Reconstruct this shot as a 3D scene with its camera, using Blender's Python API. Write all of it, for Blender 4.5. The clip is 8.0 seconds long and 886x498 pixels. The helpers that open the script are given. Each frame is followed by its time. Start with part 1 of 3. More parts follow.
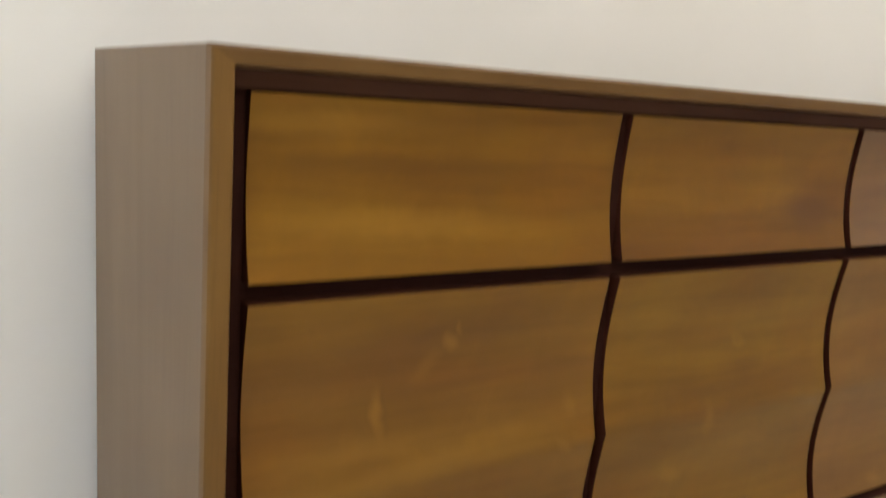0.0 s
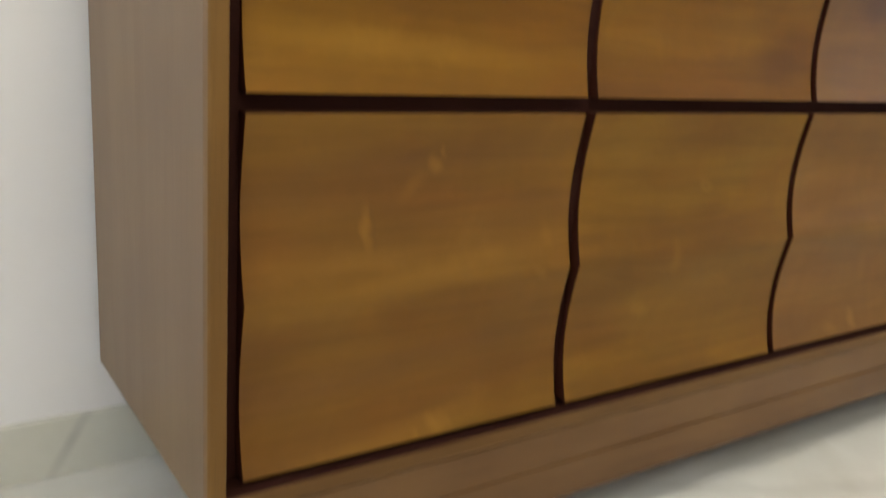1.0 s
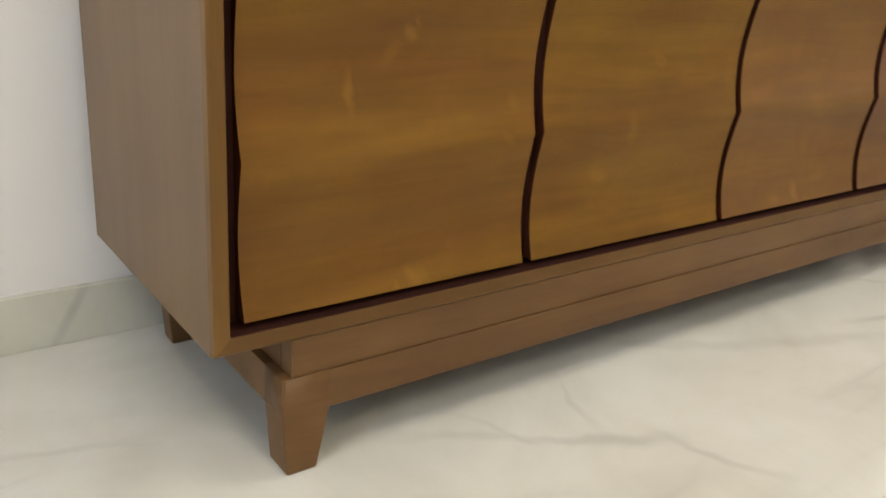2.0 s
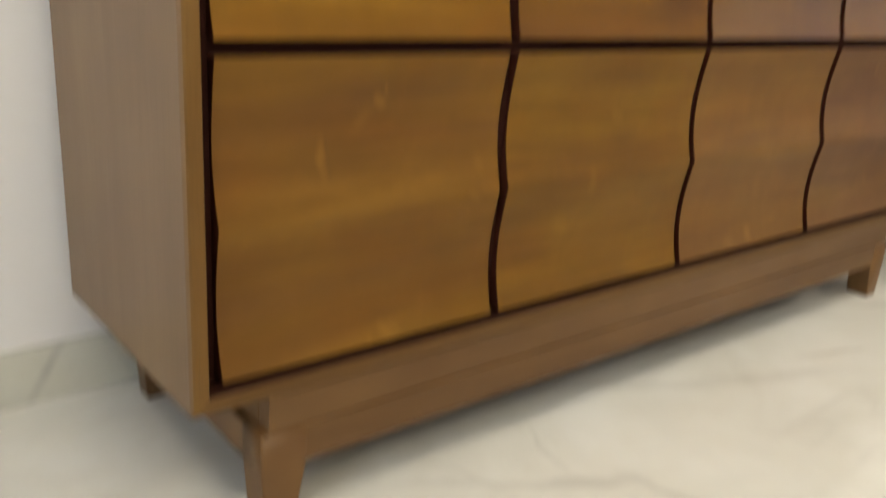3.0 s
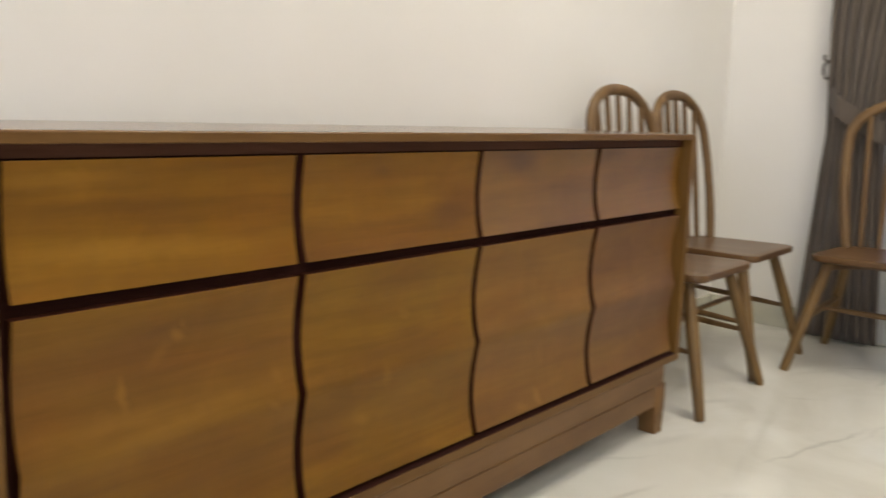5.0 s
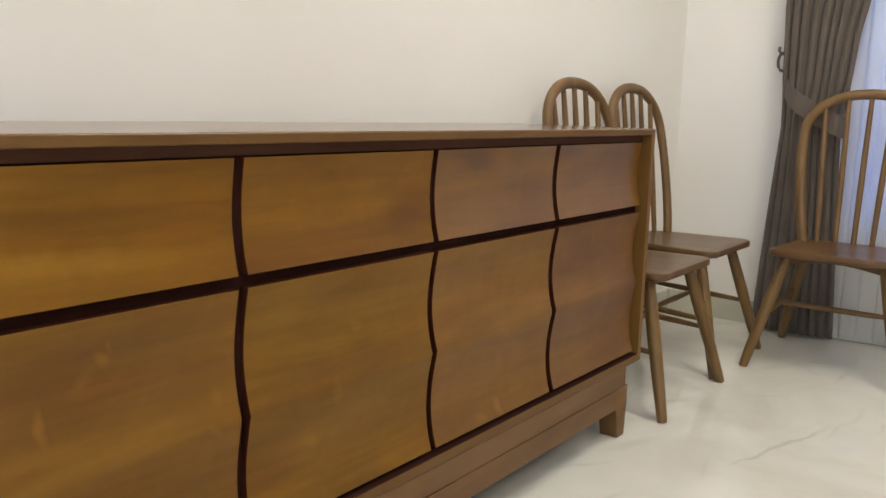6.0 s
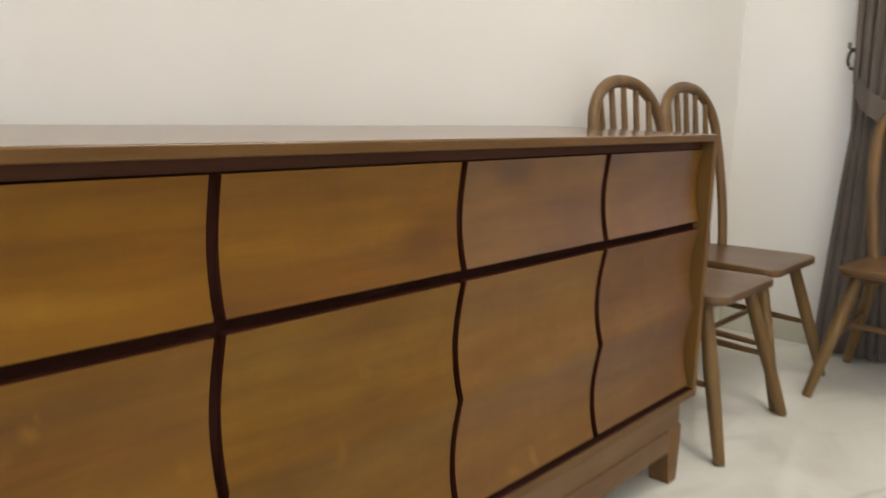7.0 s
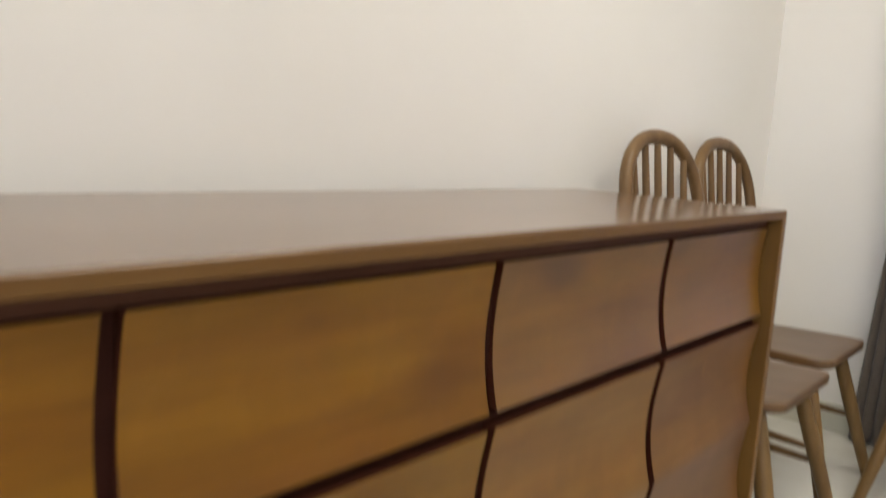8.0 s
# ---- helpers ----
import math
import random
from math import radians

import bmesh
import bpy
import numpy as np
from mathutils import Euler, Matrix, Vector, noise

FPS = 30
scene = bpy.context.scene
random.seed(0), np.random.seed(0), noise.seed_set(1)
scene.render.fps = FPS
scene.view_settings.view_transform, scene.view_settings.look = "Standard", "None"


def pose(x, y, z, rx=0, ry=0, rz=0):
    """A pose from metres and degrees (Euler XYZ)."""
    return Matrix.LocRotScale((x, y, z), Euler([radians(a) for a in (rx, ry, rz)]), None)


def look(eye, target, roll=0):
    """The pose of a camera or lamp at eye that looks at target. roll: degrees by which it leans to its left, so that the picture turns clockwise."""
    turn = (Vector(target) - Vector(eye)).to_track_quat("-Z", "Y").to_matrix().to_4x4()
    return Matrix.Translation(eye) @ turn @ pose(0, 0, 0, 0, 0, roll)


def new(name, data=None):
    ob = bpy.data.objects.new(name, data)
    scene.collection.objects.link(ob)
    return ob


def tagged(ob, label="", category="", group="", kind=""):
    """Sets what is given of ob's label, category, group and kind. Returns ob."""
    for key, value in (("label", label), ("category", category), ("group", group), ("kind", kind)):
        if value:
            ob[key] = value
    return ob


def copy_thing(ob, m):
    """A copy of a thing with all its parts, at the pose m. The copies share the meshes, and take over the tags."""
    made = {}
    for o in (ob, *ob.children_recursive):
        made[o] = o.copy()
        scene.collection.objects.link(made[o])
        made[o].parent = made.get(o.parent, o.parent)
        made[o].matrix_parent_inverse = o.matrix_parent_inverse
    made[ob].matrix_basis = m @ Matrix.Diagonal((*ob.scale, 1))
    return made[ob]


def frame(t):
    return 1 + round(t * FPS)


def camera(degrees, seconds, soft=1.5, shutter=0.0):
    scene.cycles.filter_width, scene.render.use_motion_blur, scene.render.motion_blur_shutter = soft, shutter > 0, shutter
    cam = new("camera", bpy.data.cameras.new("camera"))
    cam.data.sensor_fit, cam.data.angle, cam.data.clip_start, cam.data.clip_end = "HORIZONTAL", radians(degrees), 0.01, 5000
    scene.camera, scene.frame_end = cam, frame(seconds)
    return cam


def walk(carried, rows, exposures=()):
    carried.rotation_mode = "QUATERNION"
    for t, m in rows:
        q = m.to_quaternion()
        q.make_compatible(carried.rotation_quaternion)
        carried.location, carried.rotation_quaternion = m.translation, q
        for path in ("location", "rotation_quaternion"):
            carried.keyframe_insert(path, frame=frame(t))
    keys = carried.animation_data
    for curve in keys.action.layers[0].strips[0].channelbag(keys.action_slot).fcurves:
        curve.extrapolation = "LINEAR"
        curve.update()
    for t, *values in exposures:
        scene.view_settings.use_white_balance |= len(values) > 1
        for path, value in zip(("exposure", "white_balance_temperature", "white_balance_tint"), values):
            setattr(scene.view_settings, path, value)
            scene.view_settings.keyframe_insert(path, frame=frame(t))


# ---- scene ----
cam = camera(55.1, 8.0, soft=1.5, shutter=1.0)

PATH = [
    (0, (-0.194, -0.676, 0.775), (0.879, 0.975, 0.422), 3.9),
    (0.5, (-0.213, -0.703, 0.728), (0.866, 0.925, 0.3), 3.9),
    (1, (-0.233, -0.739, 0.686), (0.867, 0.846, 0.159), 4.4),
    (1.5, (-0.264, -0.781, 0.659), (0.853, 0.753, 0.028), 4.5),
    (1.7, (-0.282, -0.8, 0.644), (0.844, 0.71, -0.028), 4.5),
    (2.8, (-0.323, -0.838, 0.688), (0.869, 0.595, -0.038), 4.5),
    (3, (-0.326, -0.839, 0.695), (0.891, 0.616, 0.06), 3.9),
    (3.5, (-0.346, -0.852, 0.753), (0.916, 0.632, 0.298), 3.0),
    (4, (-0.366, -0.886, 0.808), (0.957, 0.571, 0.449), 2.4),
    (4.5, (-0.365, -0.92, 0.826), (1.053, 0.451, 0.497), 2.0),
    (4.6, (-0.362, -0.932, 0.829), (1.083, 0.41, 0.503), 1.97),
    (4.8, (-0.357, -0.952, 0.833), (1.131, 0.345, 0.514), 1.93),
    (5, (-0.353, -0.965, 0.836), (1.165, 0.299, 0.521), 1.9),
    (5.1, (-0.344, -0.968, 0.835), (1.189, 0.277, 0.52), 1.83),
    (5.2, (-0.339, -0.969, 0.835), (1.202, 0.266, 0.52), 1.8),
    (6.3, (-0.254, -0.881, 0.845), (1.335, 0.288, 0.513), 1.6),
    (6.4, (-0.24, -0.875, 0.845), (1.342, 0.304, 0.512), 1.55),
    (6.5, (-0.202, -0.857, 0.845), (1.36, 0.346, 0.51), 1.4),
    (7, (-0.077, -0.764, 0.853), (1.453, 0.478, 0.514), 2.0),
    (7.5, (0.063, -0.622, 0.86), (1.595, 0.623, 0.539), 3.1),
    (8, (0.184, -0.486, 0.895), (1.75, 0.731, 0.633), 4.0),
]
walk(cam, [(t, look(eye, target, roll)) for t, eye, target, roll in PATH],
     exposures=[(0, 0.0, 6660, 7), (1.2, 0.05, 6610, 7), (2.0, 0.1, 6780, 8), (3.0, 0.14, 7030, 8), (3.6, 0.1, 6880, 9), (4.2, 0.0, 6830, 9), (5.0, 0.0, 6800, 9), (6.6, 0.0, 6640, 9), (8, 0.0, 6640, 9)])

# ---- world, window light, lamps ----
world = bpy.data.worlds.new("dusk_sky")
scene.world = world
world.use_nodes = True
wn = world.node_tree
sky = wn.nodes.new("ShaderNodeTexSky")
sky.sky_type, sky.sun_disc = "NISHITA", False
sky.sun_elevation, sky.sun_rotation = radians(16), radians(200)
wn.links.new(sky.outputs[0], wn.nodes["Background"].inputs[0])
wn.nodes["Background"].inputs[1].default_value = 0.14

ROOM_X0, ROOM_X1, ROOM_Y0, ROOM_Y1, ROOM_H = -2.6, 3.225, -4.4, 0.475, 2.8


def area_lamp(name, m, size_x, size_y, watts, colour):
    lamp = bpy.data.lights.new(name, "AREA")
    lamp.shape, lamp.size, lamp.size_y, lamp.energy, lamp.color = "RECTANGLE", size_x, size_y, watts, colour
    ob = new(name, lamp)
    ob.matrix_world = m
    return ob


LAMP_COLOUR = (1.0, 0.945, 0.83)
LAMP_PLACES = [(1.9, -0.8, 20), (0.2, -2.6, 27)]
for lx, ly, watts in LAMP_PLACES:
    area_lamp("ceiling_lamp_light", pose(lx, ly, ROOM_H - 0.045), 1.16, 1.16, watts, LAMP_COLOUR)
# Added globe, out of view, as fill light for the left end.
GLOBE, GLOBE_R = (-1.05, -1.05, 2.48), 0.17
area_lamp("window_light", pose(3.325, -0.76, 1.375, 0, 90, 0), 1.94, 1.16, 8.5, (0.12, 0.29, 1.0))
area_lamp("window_light", pose(-2.70, -1.1, 1.2, 0, -90, 0), 1.4, 1.1, 16, (0.45, 0.62, 1.0))


# ---- materials ----
def material(name):
    mat = bpy.data.materials.new(name)
    mat.use_nodes = True
    return mat, mat.node_tree.nodes, mat.node_tree.links, mat.node_tree.nodes["Principled BSDF"]


def ramp(nodes, stops):
    node = nodes.new("ShaderNodeValToRGB")
    while len(node.color_ramp.elements) < len(stops):
        node.color_ramp.elements.new(0.5)
    for e, (p, c) in zip(node.color_ramp.elements, stops):
        e.position, e.color = p, (*c, 1)
    return node


def noise_tex(nodes, links, vec, scale, detail=4, rough=0.55, distortion=0.0):
    n = nodes.new("ShaderNodeTexNoise")
    n.inputs["Scale"].default_value = scale
    n.inputs["Detail"].default_value = detail
    n.inputs["Roughness"].default_value = rough
    n.inputs["Distortion"].default_value = distortion
    links.new(vec, n.inputs["Vector"])
    return n


def mix_colour(nodes, links, fac, a, b, blend="MIX"):
    n = nodes.new("ShaderNodeMix")
    n.data_type, n.blend_type = "RGBA", blend
    for sock, v in ((n.inputs[0], fac), (n.inputs[6], a), (n.inputs[7], b)):
        if isinstance(v, (int, float)):
            sock.default_value = v
        elif isinstance(v, tuple):
            sock.default_value = (*v, 1)
        else:
            links.new(v, sock)
    return n.outputs[2]


def bump(nodes, links, height, strength, distance, bsdf):
    n = nodes.new("ShaderNodeBump")
    n.inputs["Strength"].default_value, n.inputs["Distance"].default_value = strength, distance
    links.new(height, n.inputs["Height"])
    links.new(n.outputs[0], bsdf.inputs["Normal"])


def wood(name, light, mid, dark, axis="X", offset=(0, 0, 0), rough=0.42, vary=0.0, band=1.0, knots=(), spec=0.5, streaks=0.45, mottle=0.0, pore=0.35, lean=0.0, fleck=0.0):
    """Oiled hardwood with the grain along one axis: broad colour bands, streaks, fine pores and a few pale knots."""
    mat, nodes, links, bsdf = material(name)
    coords = nodes.new("ShaderNodeTexCoord")
    spot = coords.outputs["Object"]
    if vary:
        info = nodes.new("ShaderNodeObjectInfo")
        add = nodes.new("ShaderNodeVectorMath")
        add.operation = "MULTIPLY_ADD"
        add.inputs[1].default_value = (vary, vary, vary)
        links.new(info.outputs["Random"], add.inputs[0])
        links.new(spot, add.inputs[2])
        spot = add.outputs[0]
    stretch = {"X": (0.16, 1, 1), "Y": (1, 0.16, 1), "Z": (1, 1, 0.16)}[axis]

    def mapped(scale):
        m = nodes.new("ShaderNodeMapping")
        m.inputs["Location"].default_value = offset
        m.inputs["Rotation"].default_value = (0, radians(lean), 0)
        m.inputs["Scale"].default_value = scale
        links.new(spot, m.inputs["Vector"])
        return m.outputs[0]

    broad = noise_tex(nodes, links, mapped(stretch), 11 * band, 4, 0.55, 0.9)
    streak = noise_tex(nodes, links, mapped(tuple(0.55 * s if s < 1 else s for s in stretch)), 30, 4, 0.6, 0.8)
    fine = noise_tex(nodes, links, mapped(tuple(0.25 * s if s < 1 else s for s in stretch)), 260, 3, 0.6)
    blotch = noise_tex(nodes, links, mapped((1, 1, 1)), 5.5, 2, 0.5)
    bands = ramp(nodes, [(0.24, dark), (0.50, mid), (0.76, light)])
    links.new(broad.outputs[0], bands.inputs[0])
    shade = ramp(nodes, [(0.32, (0.72, 0.66, 0.58)), (0.62, (1.08, 1.08, 1.06))])
    links.new(streak.outputs[0], shade.inputs[0])
    colour = mix_colour(nodes, links, streaks, bands.outputs[0], shade.outputs[0], "MULTIPLY")
    pores = ramp(nodes, [(0.36, (0.80, 0.78, 0.76)), (0.50, (1, 1, 1))])
    links.new(fine.outputs[0], pores.inputs[0])
    colour = mix_colour(nodes, links, pore, colour, pores.outputs[0], "MULTIPLY")
    stain = ramp(nodes, [(0.36, (0.90, 0.87, 0.86)), (0.64, (1.06, 1.06, 1.04))])
    links.new(blotch.outputs[0], stain.inputs[0])
    colour = mix_colour(nodes, links, 0.8, colour, stain.outputs[0], "MULTIPLY")
    if mottle:
        cloud = noise_tex(nodes, links, mapped((0.45, 1, 1) if axis == "X" else (1, 1, 0.45)), 13, 4, 0.6, 0.4)
        hue = ramp(nodes, [(0.34, (1.14, 0.96, 0.72)), (0.5, (1, 1, 1)), (0.66, (0.94, 1.03, 1.0))])
        links.new(cloud.outputs[0], hue.inputs[0])
        colour = mix_colour(nodes, links, mottle, colour, hue.outputs[0], "MULTIPLY")
        patch = noise_tex(nodes, links, mapped((0.3, 1, 1) if axis == "X" else (1, 1, 0.3)), 24, 3, 0.6, 0.8)
        deep = ramp(nodes, [(0.36, (0.88, 0.82, 0.78)), (0.52, (1, 1, 1)), (0.68, (1.06, 1.06, 1.04))])
        links.new(patch.outputs[0], deep.inputs[0])
        colour = mix_colour(nodes, links, 0.7 * mottle, colour, deep.outputs[0], "MULTIPLY")
    if fleck:
        ripple = noise_tex(nodes, links, mapped((0.8, 1, 0.6) if axis == "X" else (0.6, 1, 0.8)), 17, 5, 0.65, 1.2)
        figure = ramp(nodes, [(0.40, (0.93, 0.92, 0.90)), (0.55, (1, 1, 1)), (0.70, (1.10, 1.11, 1.12))])
        links.new(ripple.outputs[0], figure.inputs[0])
        colour = mix_colour(nodes, links, fleck, colour, figure.outputs[0], "MULTIPLY")
    for kx, kz, size, tilt, tone, *flatness in knots:
        place = nodes.new("ShaderNodeMapping")
        place.vector_type = "TEXTURE"
        place.inputs["Location"].default_value = (kx, 0, kz)
        place.inputs["Rotation"].default_value = (0, radians(tilt), 0)
        place.inputs["Scale"].default_value = (size, 1, size * (flatness[0] if flatness else 0.5))
        warp = noise_tex(nodes, links, coords.outputs["Object"], 45, 3)
        moved = nodes.new("ShaderNodeVectorMath")
        moved.operation = "MULTIPLY_ADD"
        moved.inputs[1].default_value = (0.014, 0, 0.014)
        links.new(warp.outputs["Color"], moved.inputs[0])
        sub = nodes.new("ShaderNodeVectorMath")
        sub.operation = "SUBTRACT"
        sub.inputs[1].default_value = (0.007, 0, 0.007)
        links.new(coords.outputs["Object"], moved.inputs[2])
        links.new(moved.outputs[0], sub.inputs[0])
        links.new(sub.outputs[0], place.inputs["Vector"])
        flat = nodes.new("ShaderNodeVectorMath")
        flat.operation = "MULTIPLY"
        flat.inputs[1].default_value = (1, 0, 1)
        links.new(place.outputs[0], flat.inputs[0])
        far = nodes.new("ShaderNodeVectorMath")
        far.operation = "LENGTH"
        links.new(flat.outputs[0], far.inputs[0])
        spotted = nodes.new("ShaderNodeMapRange")
        spotted.interpolation_type = "SMOOTHSTEP"
        spotted.inputs["From Min"].default_value, spotted.inputs["From Max"].default_value = 0.1, 1.0
        spotted.inputs["To Min"].default_value, spotted.inputs["To Max"].default_value = 0.75 * abs(tone), 0.0
        links.new(far.outputs["Value"], spotted.inputs["Value"])
        goal = tuple(min(1, 1.32 * c + 0.008) for c in light) if tone > 0 else (0.66 * dark[0], 0.62 * dark[1], 0.9 * dark[2])
        colour = mix_colour(nodes, links, spotted.outputs[0], colour, goal)
    links.new(colour, bsdf.inputs["Base Color"])
    gloss = ramp(nodes, [(0.3, (rough + 0.08 * streaks,) * 3), (0.7, (rough - 0.06 * streaks,) * 3)])
    links.new(broad.outputs[0], gloss.inputs[0])
    links.new(gloss.outputs[0], bsdf.inputs["Roughness"])
    bsdf.inputs["Specular IOR Level"].default_value = spec
    bump(nodes, links, fine.outputs[0], 0.34 * pore, 0.0006, bsdf)
    return mat


CARCASS_LIGHT, CARCASS_MID, CARCASS_DARK = (0.215, 0.134, 0.068), (0.180, 0.108, 0.053), (0.148, 0.085, 0.041)
M_CASE_X = wood("case_wood_along", CARCASS_LIGHT, CARCASS_MID, CARCASS_DARK, "X", (1.3, 0.2, 0.7), 0.40, streaks=0.3, spec=0.35)
RIM = ((0.152, 0.082, 0.029), (0.132, 0.069, 0.023), (0.112, 0.056, 0.018))
M_RIM_X = wood("front_edge_wood_along", *RIM, "X", (2.3, 0.2, 0.7), 0.45, streaks=0.3, spec=0.14)
M_RIM_Z = wood("front_edge_wood_upright", *[(1.12 * r, 1.08 * g, 0.75 * b) for r, g, b in RIM], "Z", (2.3, 0.2, 0.7), 0.42, streaks=0.2, spec=0.25)
M_CASE_TOP = wood("case_wood_top", (0.172, 0.100, 0.052), (0.158, 0.090, 0.046), (0.142, 0.080, 0.040), "X", (1.3, 0.2, 0.7), 0.15, streaks=0.08, band=0.5, pore=0.0, spec=0.60)
M_CASE_Z = wood("case_wood_upright", (0.190, 0.116, 0.056), CARCASS_MID, (0.168, 0.100, 0.048), "Z", (0.3, 2.2, 0.1), 0.40, streaks=0.14, pore=0.25, spec=0.32)
M_BASE = wood("base_wood", (0.176, 0.093, 0.035), (0.144, 0.073, 0.025), (0.108, 0.052, 0.017), "X", (4.1, 0.9, 3.7), 0.45, streaks=0.2, spec=0.3)
M_DARK = wood("dark_edge_wood", (0.056, 0.0165, 0.0085), (0.047, 0.0135, 0.0070), (0.038, 0.0112, 0.0060), "X", (0, 0, 0), 0.8, spec=0.06, streaks=0.2)
# Darker copy of the dark wood; gap shade is put into its colour.
M_DEEP = wood("deep_recess_wood_shaded", (0.034, 0.0110, 0.0075), (0.028, 0.0090, 0.0062), (0.022, 0.0072, 0.0050), "X", (1, 0, 2), 0.8, spec=0.08, streaks=0.2)
M_RECESS = wood("recess_wood", (0.100, 0.043, 0.026), (0.086, 0.036, 0.022), (0.072, 0.030, 0.018), "X", (3, 1, 0), 0.6, spec=0.08, streaks=0.25)
AMBER = ((0.2396, 0.1166, 0.0074), (0.194, 0.0869, 0.0048), (0.1378, 0.0541, 0.0032))
OLIVE = ((0.2120, 0.1071, 0.0085), (0.1770, 0.0845, 0.0074), (0.1340, 0.0590, 0.0085))
RUSSET = ((0.2040, 0.0985, 0.0085), (0.1640, 0.0745, 0.0095), (0.1290, 0.0550, 0.0125))
FINISH = dict(spec=0.24, streaks=0.5, mottle=0.28, fleck=0.6, pore=0.12)
SHEEN, MATT = dict(FINISH, spec=0.58), dict(FINISH, spec=0.26, streaks=0.34, mottle=0.22)
M_PANELS = [
    wood("veneer_amber", *AMBER, "X", (0.4, 0.0, 0.2), 0.42, band=0.8, knots=((0.21, 0.708, 0.24, 1, -0.6, 0.07), (0.30, 0.69, 0.2, -2, -0.45, 0.06), (0.20, 0.655, 0.22, 2, 0.45, 0.10), (0.12, 0.745, 0.14, 0, 0.35, 0.12)), lean=1, **FINISH),
    wood("veneer_amber_dark", *[(0.94 * r, 0.86 * g, 0.85 * b) for r, g, b in OLIVE], "X", (2.7, 0.0, 1.1), 0.40, band=0.8, knots=((0.651, 0.738, 0.03, 10, -0.4), (0.84, 0.66, 0.10, -6, -0.85, 0.45), (0.70, 0.655, 0.2, -4, -0.3, 0.06)), lean=-2, **FINISH),
    wood("veneer_russet", *[(0.86 * r, 0.79 * g, 0.85 * b) for r, g, b in OLIVE], "X", (5.2, 0.0, 2.9), 0.34, band=0.8, knots=((1.048, 0.747, 0.075, 4, -0.95, 0.45), (0.99, 0.70, 0.12, -4, 0.25, 0.15)), lean=4, **SHEEN),
    wood("veneer_brown", *[(0.84 * r, 0.77 * g, 0.85 * b) for r, g, b in OLIVE], "X", (8.6, 0.0, 0.5), 0.34, band=0.8, lean=-3, **SHEEN),
    wood("veneer_russet_knotty", *RUSSET, "X", (1.9, 0.0, 4.4), 0.44, band=0.7, knots=(
        (0.26, 0.54, 0.28, -4, -0.45, 0.17), (0.28, 0.31, 0.26, -6, -0.32, 0.16), (0.24, 0.405, 0.24, -6, 0.38, 0.11), (0.20, 0.222, 0.2, -7, 0.3, 0.12), (0.17, 0.435, 0.14, -3, 0.25, 0.14),
        (0.240, 0.545, 0.035, -10, -0.35, 0.35), (0.267, 0.534, 0.018, 50, 0.6, 0.6), (0.275, 0.548, 0.012, 80, 0.35, 0.4), (0.242, 0.511, 0.034, -45, 0.28, 0.45),
        (0.187, 0.470, 0.036, 86, 0.6, 0.30), (0.196, 0.468, 0.040, 86, -0.25, 0.12), (0.283, 0.231, 0.026, 55, 0.6, 0.5), (0.298, 0.231, 0.03, 55, 0.3, 0.3), (0.258, 0.221, 0.018, 70, 0.35, 0.4),
        (0.432, 0.442, 0.025, 70, 0.22), (0.424, 0.397, 0.022, 40, 0.3)), lean=5, **FINISH),
    wood("veneer_olive_knotty", *OLIVE, "X", (3.3, 0.0, 6.2), 0.42, band=0.7, knots=(
        (0.70, 0.35, 0.22, -6, 0.25, 0.15), (0.68, 0.43, 0.22, -5, -0.3, 0.07), (0.718, 0.490, 0.020, 30, 0.4, 0.7), (0.718, 0.490, 0.010, 30, -0.3, 0.7),
        (0.735, 0.455, 0.08, -4, -0.5, 0.25), (0.665, 0.393, 0.034, 80, 0.3, 0.4), (0.614, 0.323, 0.032, 20, 0.35)), lean=6, **FINISH),
    # Raised blue in these two doors paints in the pale haze of reflections.
    wood("veneer_olive_hazed", *[(0.99 * r, 0.97 * g, 2.2 * b) for r, g, b in OLIVE], "X", (6.8, 0.0, 7.7), 0.40, band=0.7, knots=((1.137, 0.240, 0.032, 60, 0.6), (1.074, 0.231, 0.028, 20, 0.35), (1.05, 0.42, 0.2, -6, -0.3, 0.12), (1.15, 0.33, 0.04, 70, 0.2)), lean=7, **MATT),
    wood("veneer_tan_hazed", *[(0.95 * r, 1.0 * g, 2.6 * b) for r, g, b in RUSSET], "X", (9.9, 0.0, 9.1), 0.40, band=0.7, knots=((1.543, 0.545, 0.022, 80, 0.35), (1.60, 0.30, 0.03, 60, 0.2)), lean=4, **MATT),
]
M_CHAIR = wood("chair_wood", (0.196, 0.115, 0.045), (0.160, 0.090, 0.034), (0.123, 0.066, 0.023), "Z", (0, 0, 0), 0.42, vary=3.0, spec=0.4)
# Chair wood made yellower: warm light on the legs is put into the colour.
M_LEG = wood("chair_leg_wood_warmed", (0.203, 0.120, 0.041), (0.166, 0.095, 0.031), (0.128, 0.070, 0.021), "Z", (0, 3, 0), 0.42, vary=3.0, spec=0.4)
M_SEAT = wood("chair_seat_wood", (0.140, 0.076, 0.032), (0.115, 0.060, 0.024), (0.092, 0.046, 0.018), "Y", (2, 1, 0), 0.32, spec=0.38, vary=3.0, streaks=0.12, band=0.7, pore=0.0)


